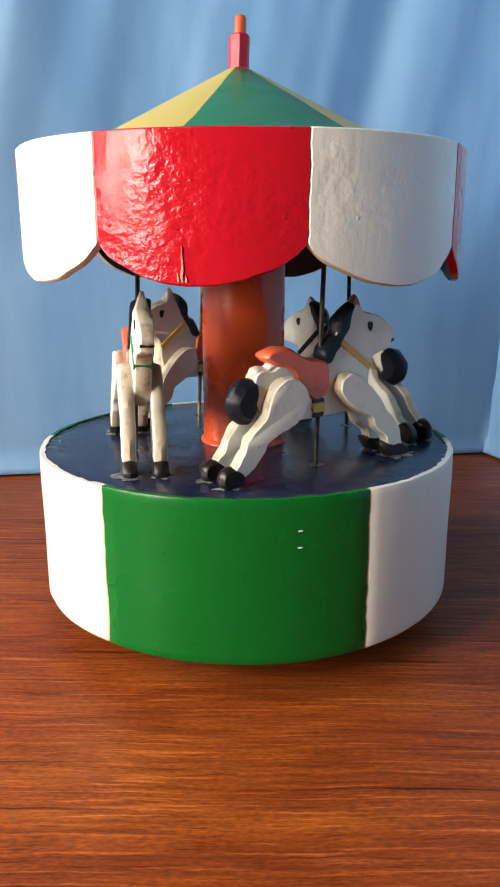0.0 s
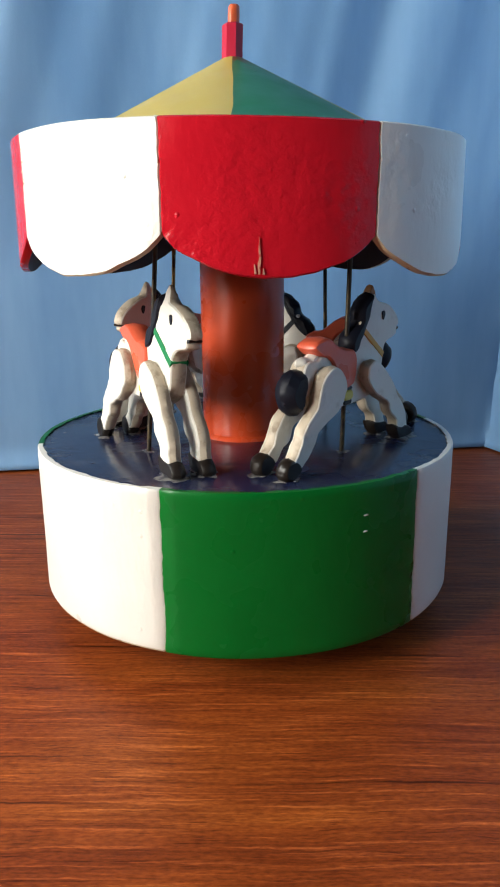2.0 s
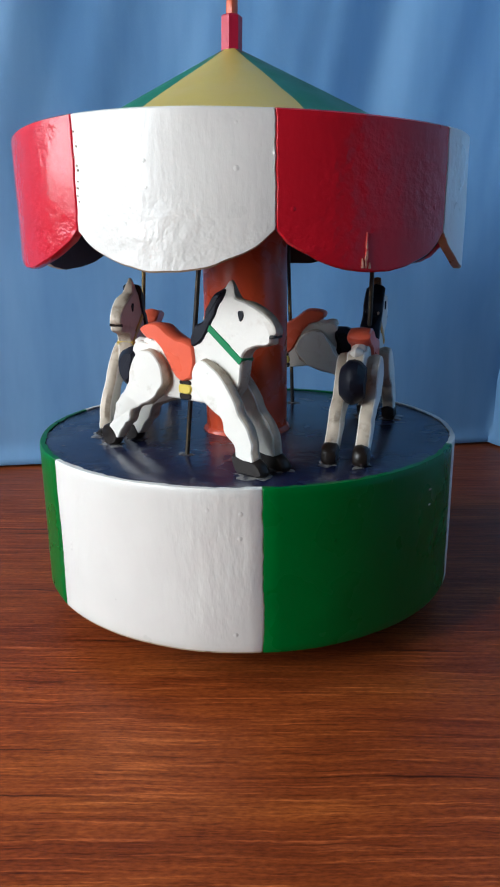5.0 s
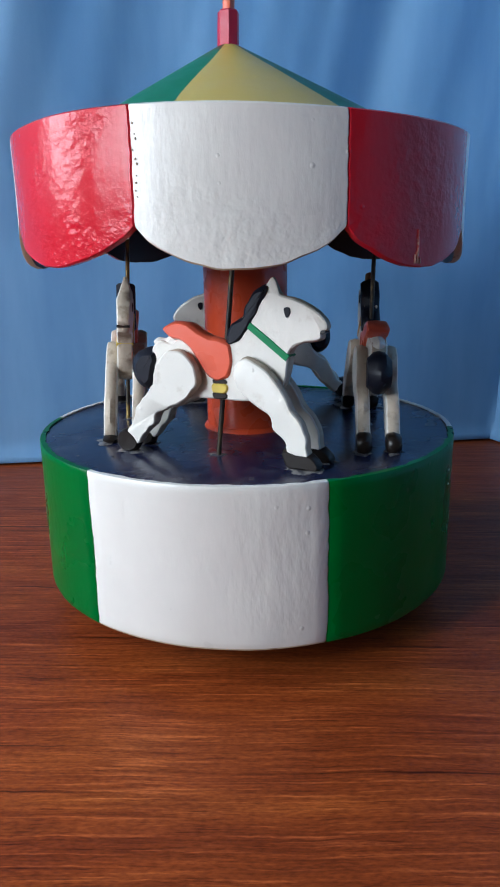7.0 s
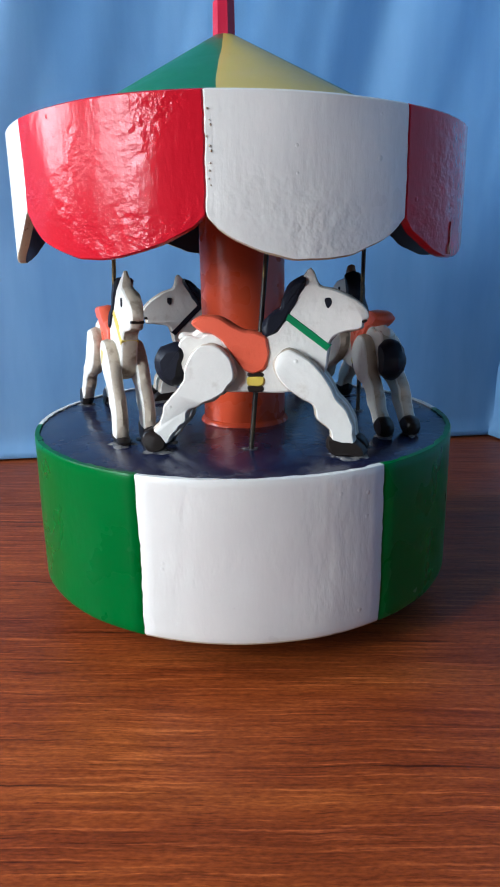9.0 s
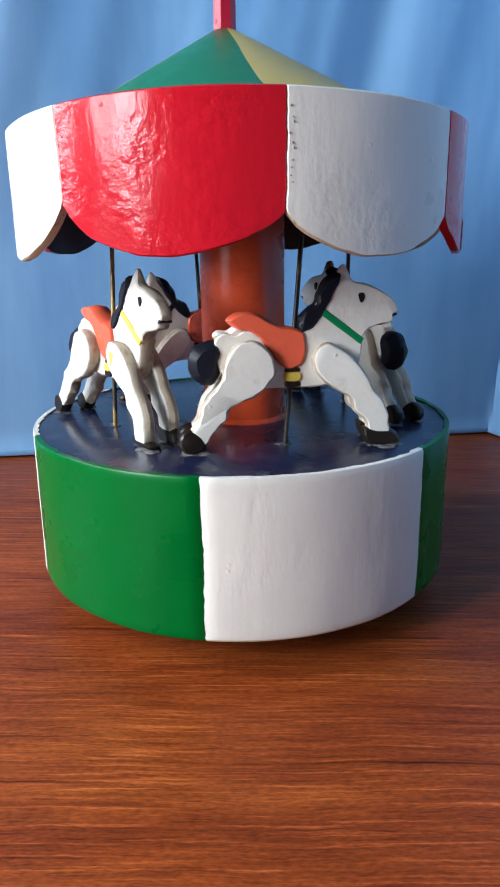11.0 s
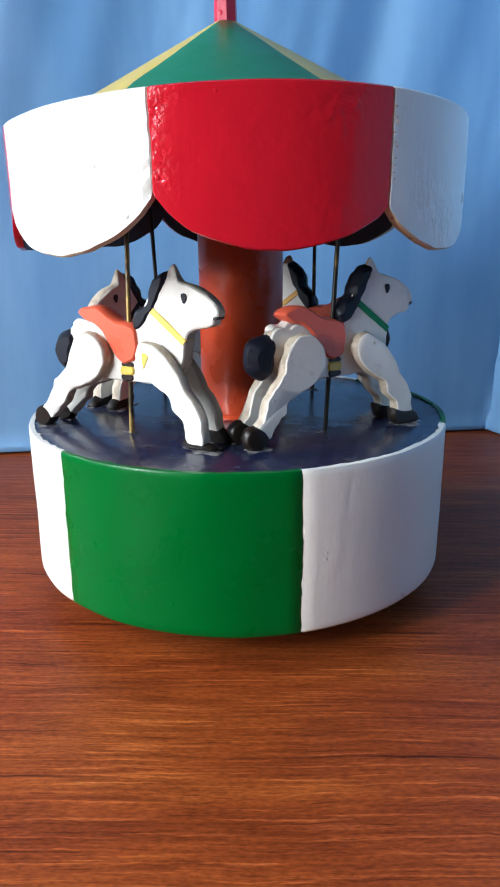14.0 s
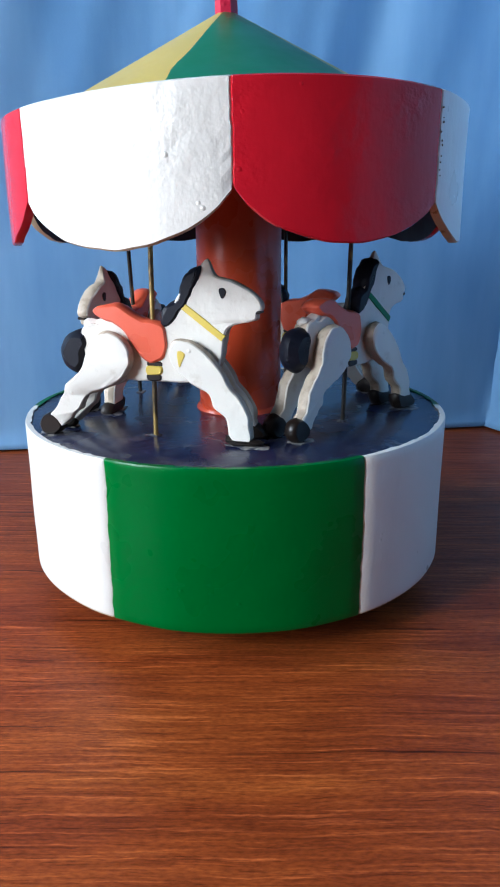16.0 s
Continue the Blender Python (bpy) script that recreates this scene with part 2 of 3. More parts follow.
def shrink(outline, d):
    """The outline moved inwards by d."""
    k = len(outline)
    area = sum(outline[i].x * outline[(i + 1) % k].y - outline[(i + 1) % k].x * outline[i].y for i in range(k))
    s = 1 if area > 0 else -1
    out = []
    for i, p in enumerate(outline):
        e = (outline[(i + 1) % k] - outline[i - 1]).normalized()
        out.append(p + Vector((-e.y, e.x)) * d * s)
    return out


def board(outline, y0, y1, b=0.0007, wob=0.00012, seed=0.0, ears=0.0, sawn=False):
    """A sawn board: the outline (x, z in metres) from y0 to y1 with rounded edges and a slightly uneven cut."""
    bm = bmesh.new()
    rings = []
    for y, d in ((y0, b), (y0 + b, 0), (y0 * 0.5 + y1 * 0.5, -wob), (y1 - b, 0), (y1, b)):
        ring = []
        for p in shrink(outline, d):
            n = noise.noise((p.x * 300 + seed, y * 300, p.y * 300)) * wob
            thin = 1 - ears * min(1.0, max(0.0, (p.y - 0.0515) / 0.0065)) - 0.35 * ears * min(1.0, max(0.0, (p.x - 0.030) / 0.009))
            ring.append(bm.verts.new((p.x + n, y * thin, p.y - n)))
        rings.append(ring)
    k = len(outline)
    for a, c in zip(rings, rings[1:]):
        for i in range(k):
            bm.faces.new((a[i], a[(i + 1) % k], c[(i + 1) % k], c[i])).material_index = 1 if sawn and a is not rings[0] and c is not rings[-1] else 0
    bm.faces.new(rings[0])
    bm.faces.new(rings[-1][::-1])
    return bm


def lathe(profile, n=48, cx=0.0, cy=0.0, wob=0.0):
    """A turned body from (radius, z) pairs; closed at both ends."""
    bm = bmesh.new()
    rings = []
    for r, z in profile:
        rings.append([bm.verts.new((cx + (r + wob * noise.noise((math.cos(a) * 4, math.sin(a) * 4, z * 200))) * math.cos(a),
                                    cy + r * math.sin(a), z)) for a in (2 * math.pi * i / n for i in range(n))])
    for a, c in zip(rings, rings[1:]):
        for i in range(n):
            bm.faces.new((a[i], a[(i + 1) % n], c[(i + 1) % n], c[i]))
    bm.faces.new(rings[0][::-1])
    bm.faces.new(rings[-1])
    return bm


# room, table and backdrop
# Unseen room shell, added to hold the windows and bounce their light.
def room():
    x1, y0, y1, z0, z1, w = 2.2, -2.2, 1.2, -0.75, 1.65, 0.12
    bm = bmesh.new()
    box(bm, WIN_X - w, WIN_X, y0, WIN_Y0, z0, z1)
    box(bm, WIN_X - w, WIN_X, WIN_Y1, SIDE_Y0, z0, z1)
    box(bm, WIN_X - w, WIN_X, SIDE_Y1, y1, z0, z1)
    for a, b in ((WIN_Y0, WIN_Y1), (SIDE_Y0, SIDE_Y1)):
        box(bm, WIN_X - w, WIN_X, a, b, z0, WIN_Z0)
        box(bm, WIN_X - w, WIN_X, a, b, WIN_Z1, z1)
    tagged(part("wall_west", bm, PLASTER, smooth=False), "unseen grey plaster wall added to hold two window openings", "wall", kind="structure")
    for name, b in (("wall_east", (x1, x1 + w, y0, y1, z0, z1)), ("wall_north", (WIN_X - w, x1 + w, y1, y1 + w, z0, z1)),
                    ("wall_south", (WIN_X - w, x1 + w, y0 - w, y0, z0, z1)), ("floor", (WIN_X - w, x1 + w, y0 - w, y1 + w, z0 - w, z0)),
                    ("ceiling", (WIN_X - w, x1 + w, y0 - w, y1 + w, z1, z1 + w))):
        bm = bmesh.new()
        box(bm, *b)
        tagged(part(name, bm, PLASTER, smooth=False), "unseen grey plaster surface added to close the room", "room", kind="structure")


room()


def window():
    win = new("window_1")
    tagged(win, "plain white two-pane window beside the table", "window", kind="structure")
    xs = (WIN_X - 0.10, WIN_X - 0.02)
    for name, y0, y1, z0, z1 in (("frame", WIN_Y0, PANES[0][0], WIN_Z0, WIN_Z1), ("mullion", PANES[0][1], PANES[1][0], WIN_Z0, WIN_Z1), ("frame", PANES[1][1], WIN_Y1, WIN_Z0, WIN_Z1),
                                 ("sill", WIN_Y0, WIN_Y1, WIN_Z0, WIN_Z0 + 0.015), ("head", WIN_Y0, WIN_Y1, WIN_Z1 - 0.015, WIN_Z1)):
        bm = bmesh.new()
        inset = 0.002 if name in ("sill", "head") else 0.0
        box(bm, xs[0] - inset, xs[1] + inset, y0, y1, z0, z1)
        part(name, bm, WHITE, win, smooth=False)


window()


def table():
    top = new("table")
    tagged(top, "red-brown varnished wooden table with streaky lengthwise grain", "table")
    bm = bmesh.new()
    box(bm, -0.58, 0.75, -0.55, 0.40, -0.028, 0.0)
    bmesh.ops.bevel(bm, geom=bm.edges[:], offset=0.004, segments=3, affect="EDGES", profile=0.5)
    part("tabletop", bm, WOOD, top)
    bm = bmesh.new()
    box(bm, -0.05, 0.05, -0.05, 0.05, -0.75, -0.03)
    leg = part("leg", bm, WOOD, top, smooth=False)
    leg.location = (-0.50, -0.46, 0)
    for x, y in ((0.66, -0.46), (-0.50, 0.31), (0.66, 0.31)):
        o = new("leg", leg.data)
        o.parent, o.location = top, (x, y, 0)


table()


def backdrop():
    """A hanging blue cloth that ends on the table: flat below, gathered into soft folds above, turned forward on one side."""
    a, b = Vector((-0.60, 0.0556)), Vector((0.166, 0.2265))
    way = (b - a).normalized()
    out = Vector((way.y, -way.x))
    length = (b - a).length
    c = Vector((0.42, -0.30))
    way2 = (c - b).normalized()
    out2 = Vector((way2.y, -way2.x))
    bm = bmesh.new()
    nu, nz, z_top = 320, 60, 0.75
    grid = []
    total = length + (c - b).length
    for i in range(nu + 1):
        s = total * i / nu
        col = []
        for j in range(nz + 1):
            z = 0.001 + z_top * (j / nz) ** 1.3
            turn = length + 0.05 * z
            corner = a + way * turn
            p, n = (a + way * s, out) if s < turn else (corner + way2 * (s - turn), out2)
            k = min(1.0, max(0.0, (z - 0.10) / 0.14))
            k = k * k * (3 - 2 * k)
            lean = s - 0.22 * z
            fold = 0.013 * noise.noise((lean * 11, 3.1, z * 0.7)) + 0.0055 * noise.noise((lean * 30 + 4, 7.7, z * 1.5)) + 0.0016 * noise.noise((lean * 75 + 4, 2.7, z * 2.5))
            flat = 0.0016 * noise.noise((s * 7, 1.3, z * 9)) + 0.0008 * noise.noise((s * 25, 5.3, z * 20))
            crease = 0.0020 * math.exp(-((z - 0.094 - 0.004 * s) / 0.0014) ** 2) + 0.0012 * math.exp(-((z - 0.018) / 0.002) ** 2) * (1 if s < 0.66 else 0)
            hem = 0.004 * math.exp(-(z / 0.006) ** 2)
            d = fold * k + flat - crease + hem + 0.02 * z
            q = p + n * d
            col.append(bm.verts.new((q.x, q.y, z)))
        grid.append(col)
    for i in range(nu):
        for j in range(nz):
            bm.faces.new((grid[i][j], grid[i + 1][j], grid[i + 1][j + 1], grid[i][j + 1]))
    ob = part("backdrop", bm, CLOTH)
    m = ob.modifiers.new("thick", "SOLIDIFY")
    m.thickness, m.offset = 0.0012, -1
    tagged(ob, "sky-blue satin cloth backdrop hanging in soft folds behind the table", "backdrop", kind="structure")


backdrop()

# the toy carousel, in its own turning space
Z_BOT, Z_DECK = 0.0128, 0.0664
DRUM_R, DRUM_X, DRUM_Y = 0.080, 0.0016, -0.0003
CAN_R, CAN_X, CAN_Y, CAN_TOP = 0.0790, 0.0002, -0.0007, 0.1702
COL_R, COL_X, COL_Y = 0.0158, 0.0005, -0.0016
carousel = new("toy_carousel")
tagged(carousel, "painted wooden toy carousel with white horses and red scalloped canopy", "toy carousel")


def foot():
    bm = lathe([(0.057, 0.0), (0.058, 0.001), (0.058, Z_BOT - 0.001), (0.057, Z_BOT - 0.0006)], 64)
    tagged(part("music_box_foot", bm, INNER), "dark round wooden foot under the turning drum", "foot")


foot()


def wavy(k, z, amount):
    return amount * (0.55 * noise.noise((k * 7.3, z * 60, 0.5)) + 0.5 * noise.noise((k * 3.1, z * 260, 2.5)) + 0.35 * noise.noise((k * 9.7, z * 900, 4.5)))


def shell(k0, a0, k1, a1, r, thick, cx, cy, z_low, z_high, n=26, nz=12, wave=0.012, edge=0.0006, lump=0.0, ragged=0.0, rim=None):
    """A curved panel between two painted seams, with a thickness, rounded top and a lower edge given by z_low(s), s from -1 to 1."""
    bm = bmesh.new()
    rows = []
    for side, rr in ((0, r), (1, r - thick)):
        grid = []
        for j in range(nz + 1):
            f = 0.012 if j == 1 else 1 - 0.012 if j == nz - 1 else j / nz
            row = []
            for i in range(n + 1):
                u = 0.007 if i == 1 else 1 - 0.007 if i == n - 1 else i / n
                s = 2 * u - 1
                zl = z_low(s)
                top = z_high + (rim(a0 + (a1 - a0) * u) if rim else 0.0)
                z = zl + (top - zl) * f
                a = a0 + wavy(k0, z, wave) + (a1 + wavy(k1, z, wave) - a0 - wavy(k0, z, wave)) * u
                dr = lump * noise.noise((math.cos(a) * 5, math.sin(a) * 5, z * 45))
                if side == 0 and j in (0, nz):
                    dr -= edge
                if side == 0 and i in (0, n):
                    dr -= 0.0004
                if side == 1 and j == nz:
                    dr += ragged * (noise.noise((math.cos(a) * 30, math.sin(a) * 30, 3)) - 0.4)
                row.append(bm.verts.new((cx + (rr + dr) * math.cos(a), cy + (rr + dr) * math.sin(a), z)))
            grid.append(row)
        rows.append(grid)
    o, q = rows
    for j in range(nz):
        for i in range(n):
            bm.faces.new((o[j][i], o[j][i + 1], o[j + 1][i + 1], o[j + 1][i])).material_index = 2 if j == 0 else 0
            bm.faces.new((q[j][i], q[j + 1][i], q[j + 1][i + 1], q[j][i + 1])).material_index = 1
    for i in range(n):
        bm.faces.new((o[0][i], q[0][i], q[0][i + 1], o[0][i + 1])).material_index = 2
        bm.faces.new((o[nz][i], o[nz][i + 1], q[nz][i + 1], q[nz][i])).material_index = 0
    for j in range(nz):
        bm.faces.new((o[j][0], o[j + 1][0], q[j + 1][0], q[j][0])).material_index = 0
        bm.faces.new((o[j][n], q[j][n], q[j + 1][n], o[j + 1][n])).material_index = 0
    return bm


def drum():
    r = DRUM_R - 0.0017
    bm = lathe([(r - 0.004, Z_BOT - 0.0006), (r, Z_BOT + 0.001), (r, Z_DECK - 0.002), (r, Z_DECK - 0.0002), (r - 0.0006, Z_DECK), (0.04, Z_DECK), (0.01, Z_DECK)], 96, DRUM_X, DRUM_Y)
    part("deck", bm, NAVY, carousel, "scuffed glossy navy blue deck")
    seams = [0.5, 60.0, 120.5, 180.2, 237.6, 300.8]
    for k in range(6):
        a0, a1 = radians(seams[k]), radians(seams[(k + 1) % 6] + (360 if k == 5 else 0))
        bm = shell(k, a0, (k + 1) % 6, a1, DRUM_R, 0.0017, DRUM_X, DRUM_Y, lambda s: Z_BOT, Z_DECK + 0.0004, 34, 40, 0.010, 0.0003, 0.00025, 0.0010)
        green = k % 2 == 0
        part("drum_panel", bm, [GREEN if green else WHITE] * 2 + [GREEN if green else EDGE], carousel, "glossy green painted drum panel" if green else "white painted drum panel with fine brush marks")
    # two tiny white paint flecks on one green panel
    for z in (0.0566, 0.0513):
        bm = bmesh.new()
        bmesh.ops.create_uvsphere(bm, u_segments=8, v_segments=6, radius=1)
        fleck = part("paint_fleck", bm, WHITE, carousel, "tiny white paint fleck")
        a = radians(283.8)
        fleck.matrix_basis = Matrix.Translation((DRUM_X + 0.0801 * math.cos(a), DRUM_Y + 0.0801 * math.sin(a), z)) @ pose(0, 0, 0, 0, 0, 13.8) @ Matrix.Diagonal((0.0009, 0.0002, 0.00032, 1))


def canopy():
    def rim(a):  # the hand-sawn upper edge dips at the front and back of the band
        return 0.0016 * math.cos(2 * a) - 0.0010 - 0.0009 * math.sin(a)

    seams = [13.0, 56.0, 99.0, 149.9, 198.4, 241.2, 285.8, 330.5]
    valley = [0.1405, 0.1405, 0.142, 0.1442, 0.1409, 0.1402, 0.1396, 0.140]
    tips = [0.128, 0.128, 0.1275, 0.1293, 0.1284, 0.1277, 0.1273, 0.128]
    for k in range(8):
        a0, a1 = radians(seams[k]), radians(seams[(k + 1) % 8] + (360 if k == 7 else 0))
        v0, v1, t = valley[k], valley[(k + 1) % 8], tips[k]

        def low(s, v0=v0, v1=v1, t=t):
            v = v0 + (v1 - v0) * (s + 1) / 2
            return v - (v - t) * (0.5 * math.sqrt(max(0.0, 1 - s * s)) + 0.5 * (1 - s * s)) + 0.0005 * noise.noise((s * 5, t * 900, v0 * 700))

        bm = shell(k + 20, a0, (k + 1) % 8 + 20, a1, CAN_R, 0.0027, CAN_X, CAN_Y, low, CAN_TOP, 36, 30, 0.007, 0.0006, 0.0003, rim=rim)
        white = k % 2 == 0
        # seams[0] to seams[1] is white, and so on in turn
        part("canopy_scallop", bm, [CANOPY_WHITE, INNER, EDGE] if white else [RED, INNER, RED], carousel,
             "white enamelled scallop with a worn tan lower edge" if white else "glossy red enamelled scallop with brush ridges")
    for ang, z0, z1, w in ((260.5, 0.1286, 0.1385, 0.0008), (259.6, 0.1288, 0.1315, 0.0005), (261.3, 0.1287, 0.1305, 0.0005)):
        bm = bmesh.new()
        strip = []
        for j in range(13):
            z = z0 + (z1 - z0) * j / 12
            half = 0.5 * w * (1 - (j / 12) ** 2) * (0.7 + 0.6 * noise.noise((z * 900, ang, 0))) + 0.0001
            row = []
            for side in (-1, 1):
                a = radians(ang) + side * half / CAN_R + 0.004 * noise.noise((z * 300, 1, ang))
                rr = CAN_R + 0.00032 - (0.0006 if j == 0 else 0)
                row.append(bm.verts.new((CAN_X + rr * math.cos(a), CAN_Y + rr * math.sin(a), z)))
                row.append(bm.verts.new((CAN_X + (rr - 0.0008) * math.cos(a), CAN_Y + (rr - 0.0008) * math.sin(a), z)))
            strip.append(row)
        for p, q in zip(strip, strip[1:]):
            bm.faces.new((p[0], p[2], q[2], q[0]))
            bm.faces.new((p[0], q[0], q[1], p[1]))
            bm.faces.new((p[2], p[3], q[3], q[2]))
        part("paint_scuff", bm, SCUFF, carousel, "pale scuff where red paint has worn off")
    # a row of rusty pits down one white scallop, beside its seam
    pit_bm = bmesh.new()
    bmesh.ops.create_uvsphere(pit_bm, u_segments=8, v_segments=5, radius=1)
    pit = part("paint_pit", pit_bm, PIT, carousel, "rusty brown pit in white paint")
    for i in range(10):
        ob = pit if i == 0 else new("paint_pit", pit.data)
        ob.parent = carousel
        z = 0.1465 + 0.0205 * (i + 0.7 * random.random()) / 10
        a = radians(198.8 + 0.9 * random.random())
        ob.matrix_basis = Matrix.Translation((CAN_X + (CAN_R + 0.0001) * math.cos(a), CAN_Y + (CAN_R + 0.0001) * math.sin(a), z)) @ Matrix.Rotation(a, 4, "Z") @ Matrix.Diagonal((0.00025, random.uniform(0.00014, 0.0003), random.uniform(0.00015, 0.0004), 1))
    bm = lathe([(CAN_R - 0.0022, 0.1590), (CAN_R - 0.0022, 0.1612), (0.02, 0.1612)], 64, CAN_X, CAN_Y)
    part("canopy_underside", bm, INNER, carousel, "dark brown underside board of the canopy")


def roof():
    slope, r1, r0, z1 = 0.549, 0.0030, CAN_R - 0.0022, 0.2022
    bounds = [10.0, 70.0, 130.5, 199.0, 254.5, 310.0]
    ax, ay = CAN_X - 0.0011, CAN_Y + 0.0037
    for k in range(6):
        a0, a1 = radians(bounds[k]), radians(bounds[(k + 1) % 6] + (360 if k == 5 else 0))
        bm = bmesh.new()
        n, m = 20, 16
        layers = []
        for drop in (0, 0.0015):
            grid = []
            for j in range(m + 1):
                f = j / m
                r = r0 + (r1 - r0) * f
                z = z1 - slope * (r - r1) - drop
                cx, cy = CAN_X + (ax - CAN_X) * f, CAN_Y + (ay - CAN_Y) * f
                row = []
                for i in range(n + 1):
                    w0 = 0.035 * noise.noise((k * 5.1, r * 70, 1.5))
                    w1 = 0.035 * noise.noise(((k + 1) % 6 * 5.1, r * 70, 1.5))
                    a = a0 + w0 + (a1 + w1 - a0 - w0) * i / n
                    row.append(bm.verts.new((cx + r * math.cos(a), cy + r * math.sin(a), z)))
                grid.append(row)
            layers.append(grid)
        o, q = layers
        for j in range(m):
            for i in range(n):
                bm.faces.new((o[j][i], o[j][i + 1], o[j + 1][i + 1], o[j + 1][i]))
                bm.faces.new((q[j][i], q[j + 1][i], q[j + 1][i + 1], q[j][i + 1]))
            bm.faces.new((o[j][0], o[j + 1][0], q[j + 1][0], q[j][0]))
            bm.faces.new((o[j][n], q[j][n], q[j + 1][n], o[j + 1][n]))
        for i in range(n):
            bm.faces.new((o[0][i], q[0][i], q[0][i + 1], o[0][i + 1]))
            bm.faces.new((o[m][i], o[m][i + 1], q[m][i + 1], q[m][i]))
        green = k in (0, 2, 4)
        part("roof_panel", bm, ROOF_GREEN if green else ROOF_YELLOW, carousel, "dull green painted roof wedge" if green else "mustard yellow painted roof wedge")
    # finial: a whittled crimson peg with a thinner tip
    def peg(name, rad, z0, z1, x, y, n, material, label, parent, top=0.9):
        bm = bmesh.new()
        rings = []
        for z, s in ((z0, 1.0), (z0 + (z1 - z0) * 0.5, 1.0), (z1 - 0.0006, 0.97), (z1, top)):
            rings.append([bm.verts.new((x + rad * s * math.cos(a) * (1 + 0.1 * noise.noise((i * 1.7, z * 90, 4))) + 0.03 * (z - z0), y + rad * s * math.sin(a), z))
                          for i, a in enumerate(2 * math.pi * q / n + 0.3 for q in range(n))])
        for a, c in zip(rings, rings[1:]):
            for i in range(n):
                bm.faces.new((a[i], a[(i + 1) % n], c[(i + 1) % n], c[i]))
        bm.faces.new(rings[0][::-1])
        bm.faces.new(rings[-1])
        return part(name, bm, material, parent, label, smooth=n > 8)

    fin = peg("finial", 0.0039, 0.2003, 0.2130, ax - 0.0002, ay, 7, CRIMSON, "whittled crimson finial peg", carousel, 0.8)
    peg("tip", 0.0021, 0.2125, 0.2190, ax + 0.0004, ay, 10, TIP, "orange-red worn tip", fin, 0.75)


def column():
    bm = lathe([(COL_R, Z_DECK), (COL_R, Z_DECK + 0.03), (COL_R, 0.12), (COL_R, 0.1600)], 64, COL_X, COL_Y, 0.00015)
    col = part("column", bm, COLUMN, carousel, "glossy orange-red lacquered centre column")
    bm = lathe([(COL_R + 0.0014, Z_DECK - 0.0001), (COL_R + 0.0010, Z_DECK + 0.0008), (COL_R + 0.0002, Z_DECK + 0.0016), (COL_R - 0.001, Z_DECK + 0.0017)], 64, COL_X, COL_Y, 0.0006)
    part("paint_bead", bm, COLUMN, col)


drum()
canopy()
roof()
column()


# the horses: sawn boards, nose towards +x
def mm(pts):
    return [(x / 1000, z / 1000) for x, z in pts]


BODY = [(20.8, 58.7), (23.6, 53.7), (28.8, 52.4), (34.8, 49.5), (38.3, 46.4), (39.0, 43.9), (37.5, 42.6), (37.2, 40.6), (33.8, 39.7), (29.6, 38.6), (27.6, 36.6), (27, 33),
        (26.4, 29), (25, 24.6), (20.4, 21), (12, 19.7), (3, 19.6), (-7, 19.8), (-13, 20.4), (-19, 24), (-21.6, 30), (-21.6, 35.4), (-18.6, 37.8), (-14.6, 37.2), (-11, 38.4), (4, 37.4), (8, 41), (12.8, 49), (17.4, 54.4)]
MANE = [(18.9, 56.2), (14.7, 53.8), (12.2, 50.2), (11.4, 46.4), (8.0, 44.2), (6.0, 40.6), (6.4, 37.4), (9.8, 38.4), (13.4, 42.8), (15.8, 46.2), (17.8, 51.4)]
HIND = [(-11, 35.2), (-15.6, 33.4), (-18.4, 28), (-20.2, 22.4), (-24.9, 17.6), (-26.8, 13.2), (-28.2, 9.6), (-30.8, 5.6), (-26.6, 3.0), (-22.4, 7.6), (-19.4, 10.2), (-18.2, 13.6), (-15.6, 15.8), (-11.6, 17.0), (-6.4, 20.2), (-3.4, 24.6), (-3.4, 29.2), (-6.6, 33.6)]
HIND_HOOF = [(-29.6, 7.2), (-33.2, 6.4), (-34.5, 3.0), (-32.4, 0.0), (-28.6, 0.2), (-26.0, 3.4)]
FORE = [(12, 33.2), (10.4, 30.8), (10.0, 28), (11.4, 24.8), (14.2, 21.6), (18.4, 18.8), (22.0, 16.6), (23.2, 12.2), (27.0, 8.8), (28.1, 4.4), (34.2, 4.2), (34.4, 7.0), (34.2, 10.8), (32.0, 15.4), (29.0, 19.0), (26.9, 23.8), (21.6, 30.3), (16, 33.5)]
FORE_HOOF = [(26.2, 5.8), (26.4, 2.4), (28.4, 0.1), (33, 0), (37, 0.1), (38, 1.8), (35.4, 4.8), (30.5, 5.2)]
SEAT = [(-17.2, 41.6), (-14.8, 43.4), (-9, 43.9), (-4, 41.2), (0, 39.4), (4.6, 38.8), (7.4, 37), (7.9, 31), (6.4, 27), (3, 25.8), (-0.6, 27.4), (-3.8, 31.6), (-7, 36), (-10.6, 38.4), (-13.6, 39)]
TAIL = [(-29.2, 31.4), (-26, 34.6), (-20.6, 34.8), (-19.2, 31), (-20.4, 27), (-21, 23.6), (-24, 21.2), (-28.2, 23.2), (-30.0, 27.4)]
H = 0.0029


def strap(p, q, width):
    p, q = Vector(p), Vector(q)
    n = (q - p).orthogonal().normalized() * width / 2
    return [v / 1000 for v in (p + n, p * 0.5 + q * 0.5 + n, q + n, q - n, p * 0.5 + q * 0.5 - n, p - n)]


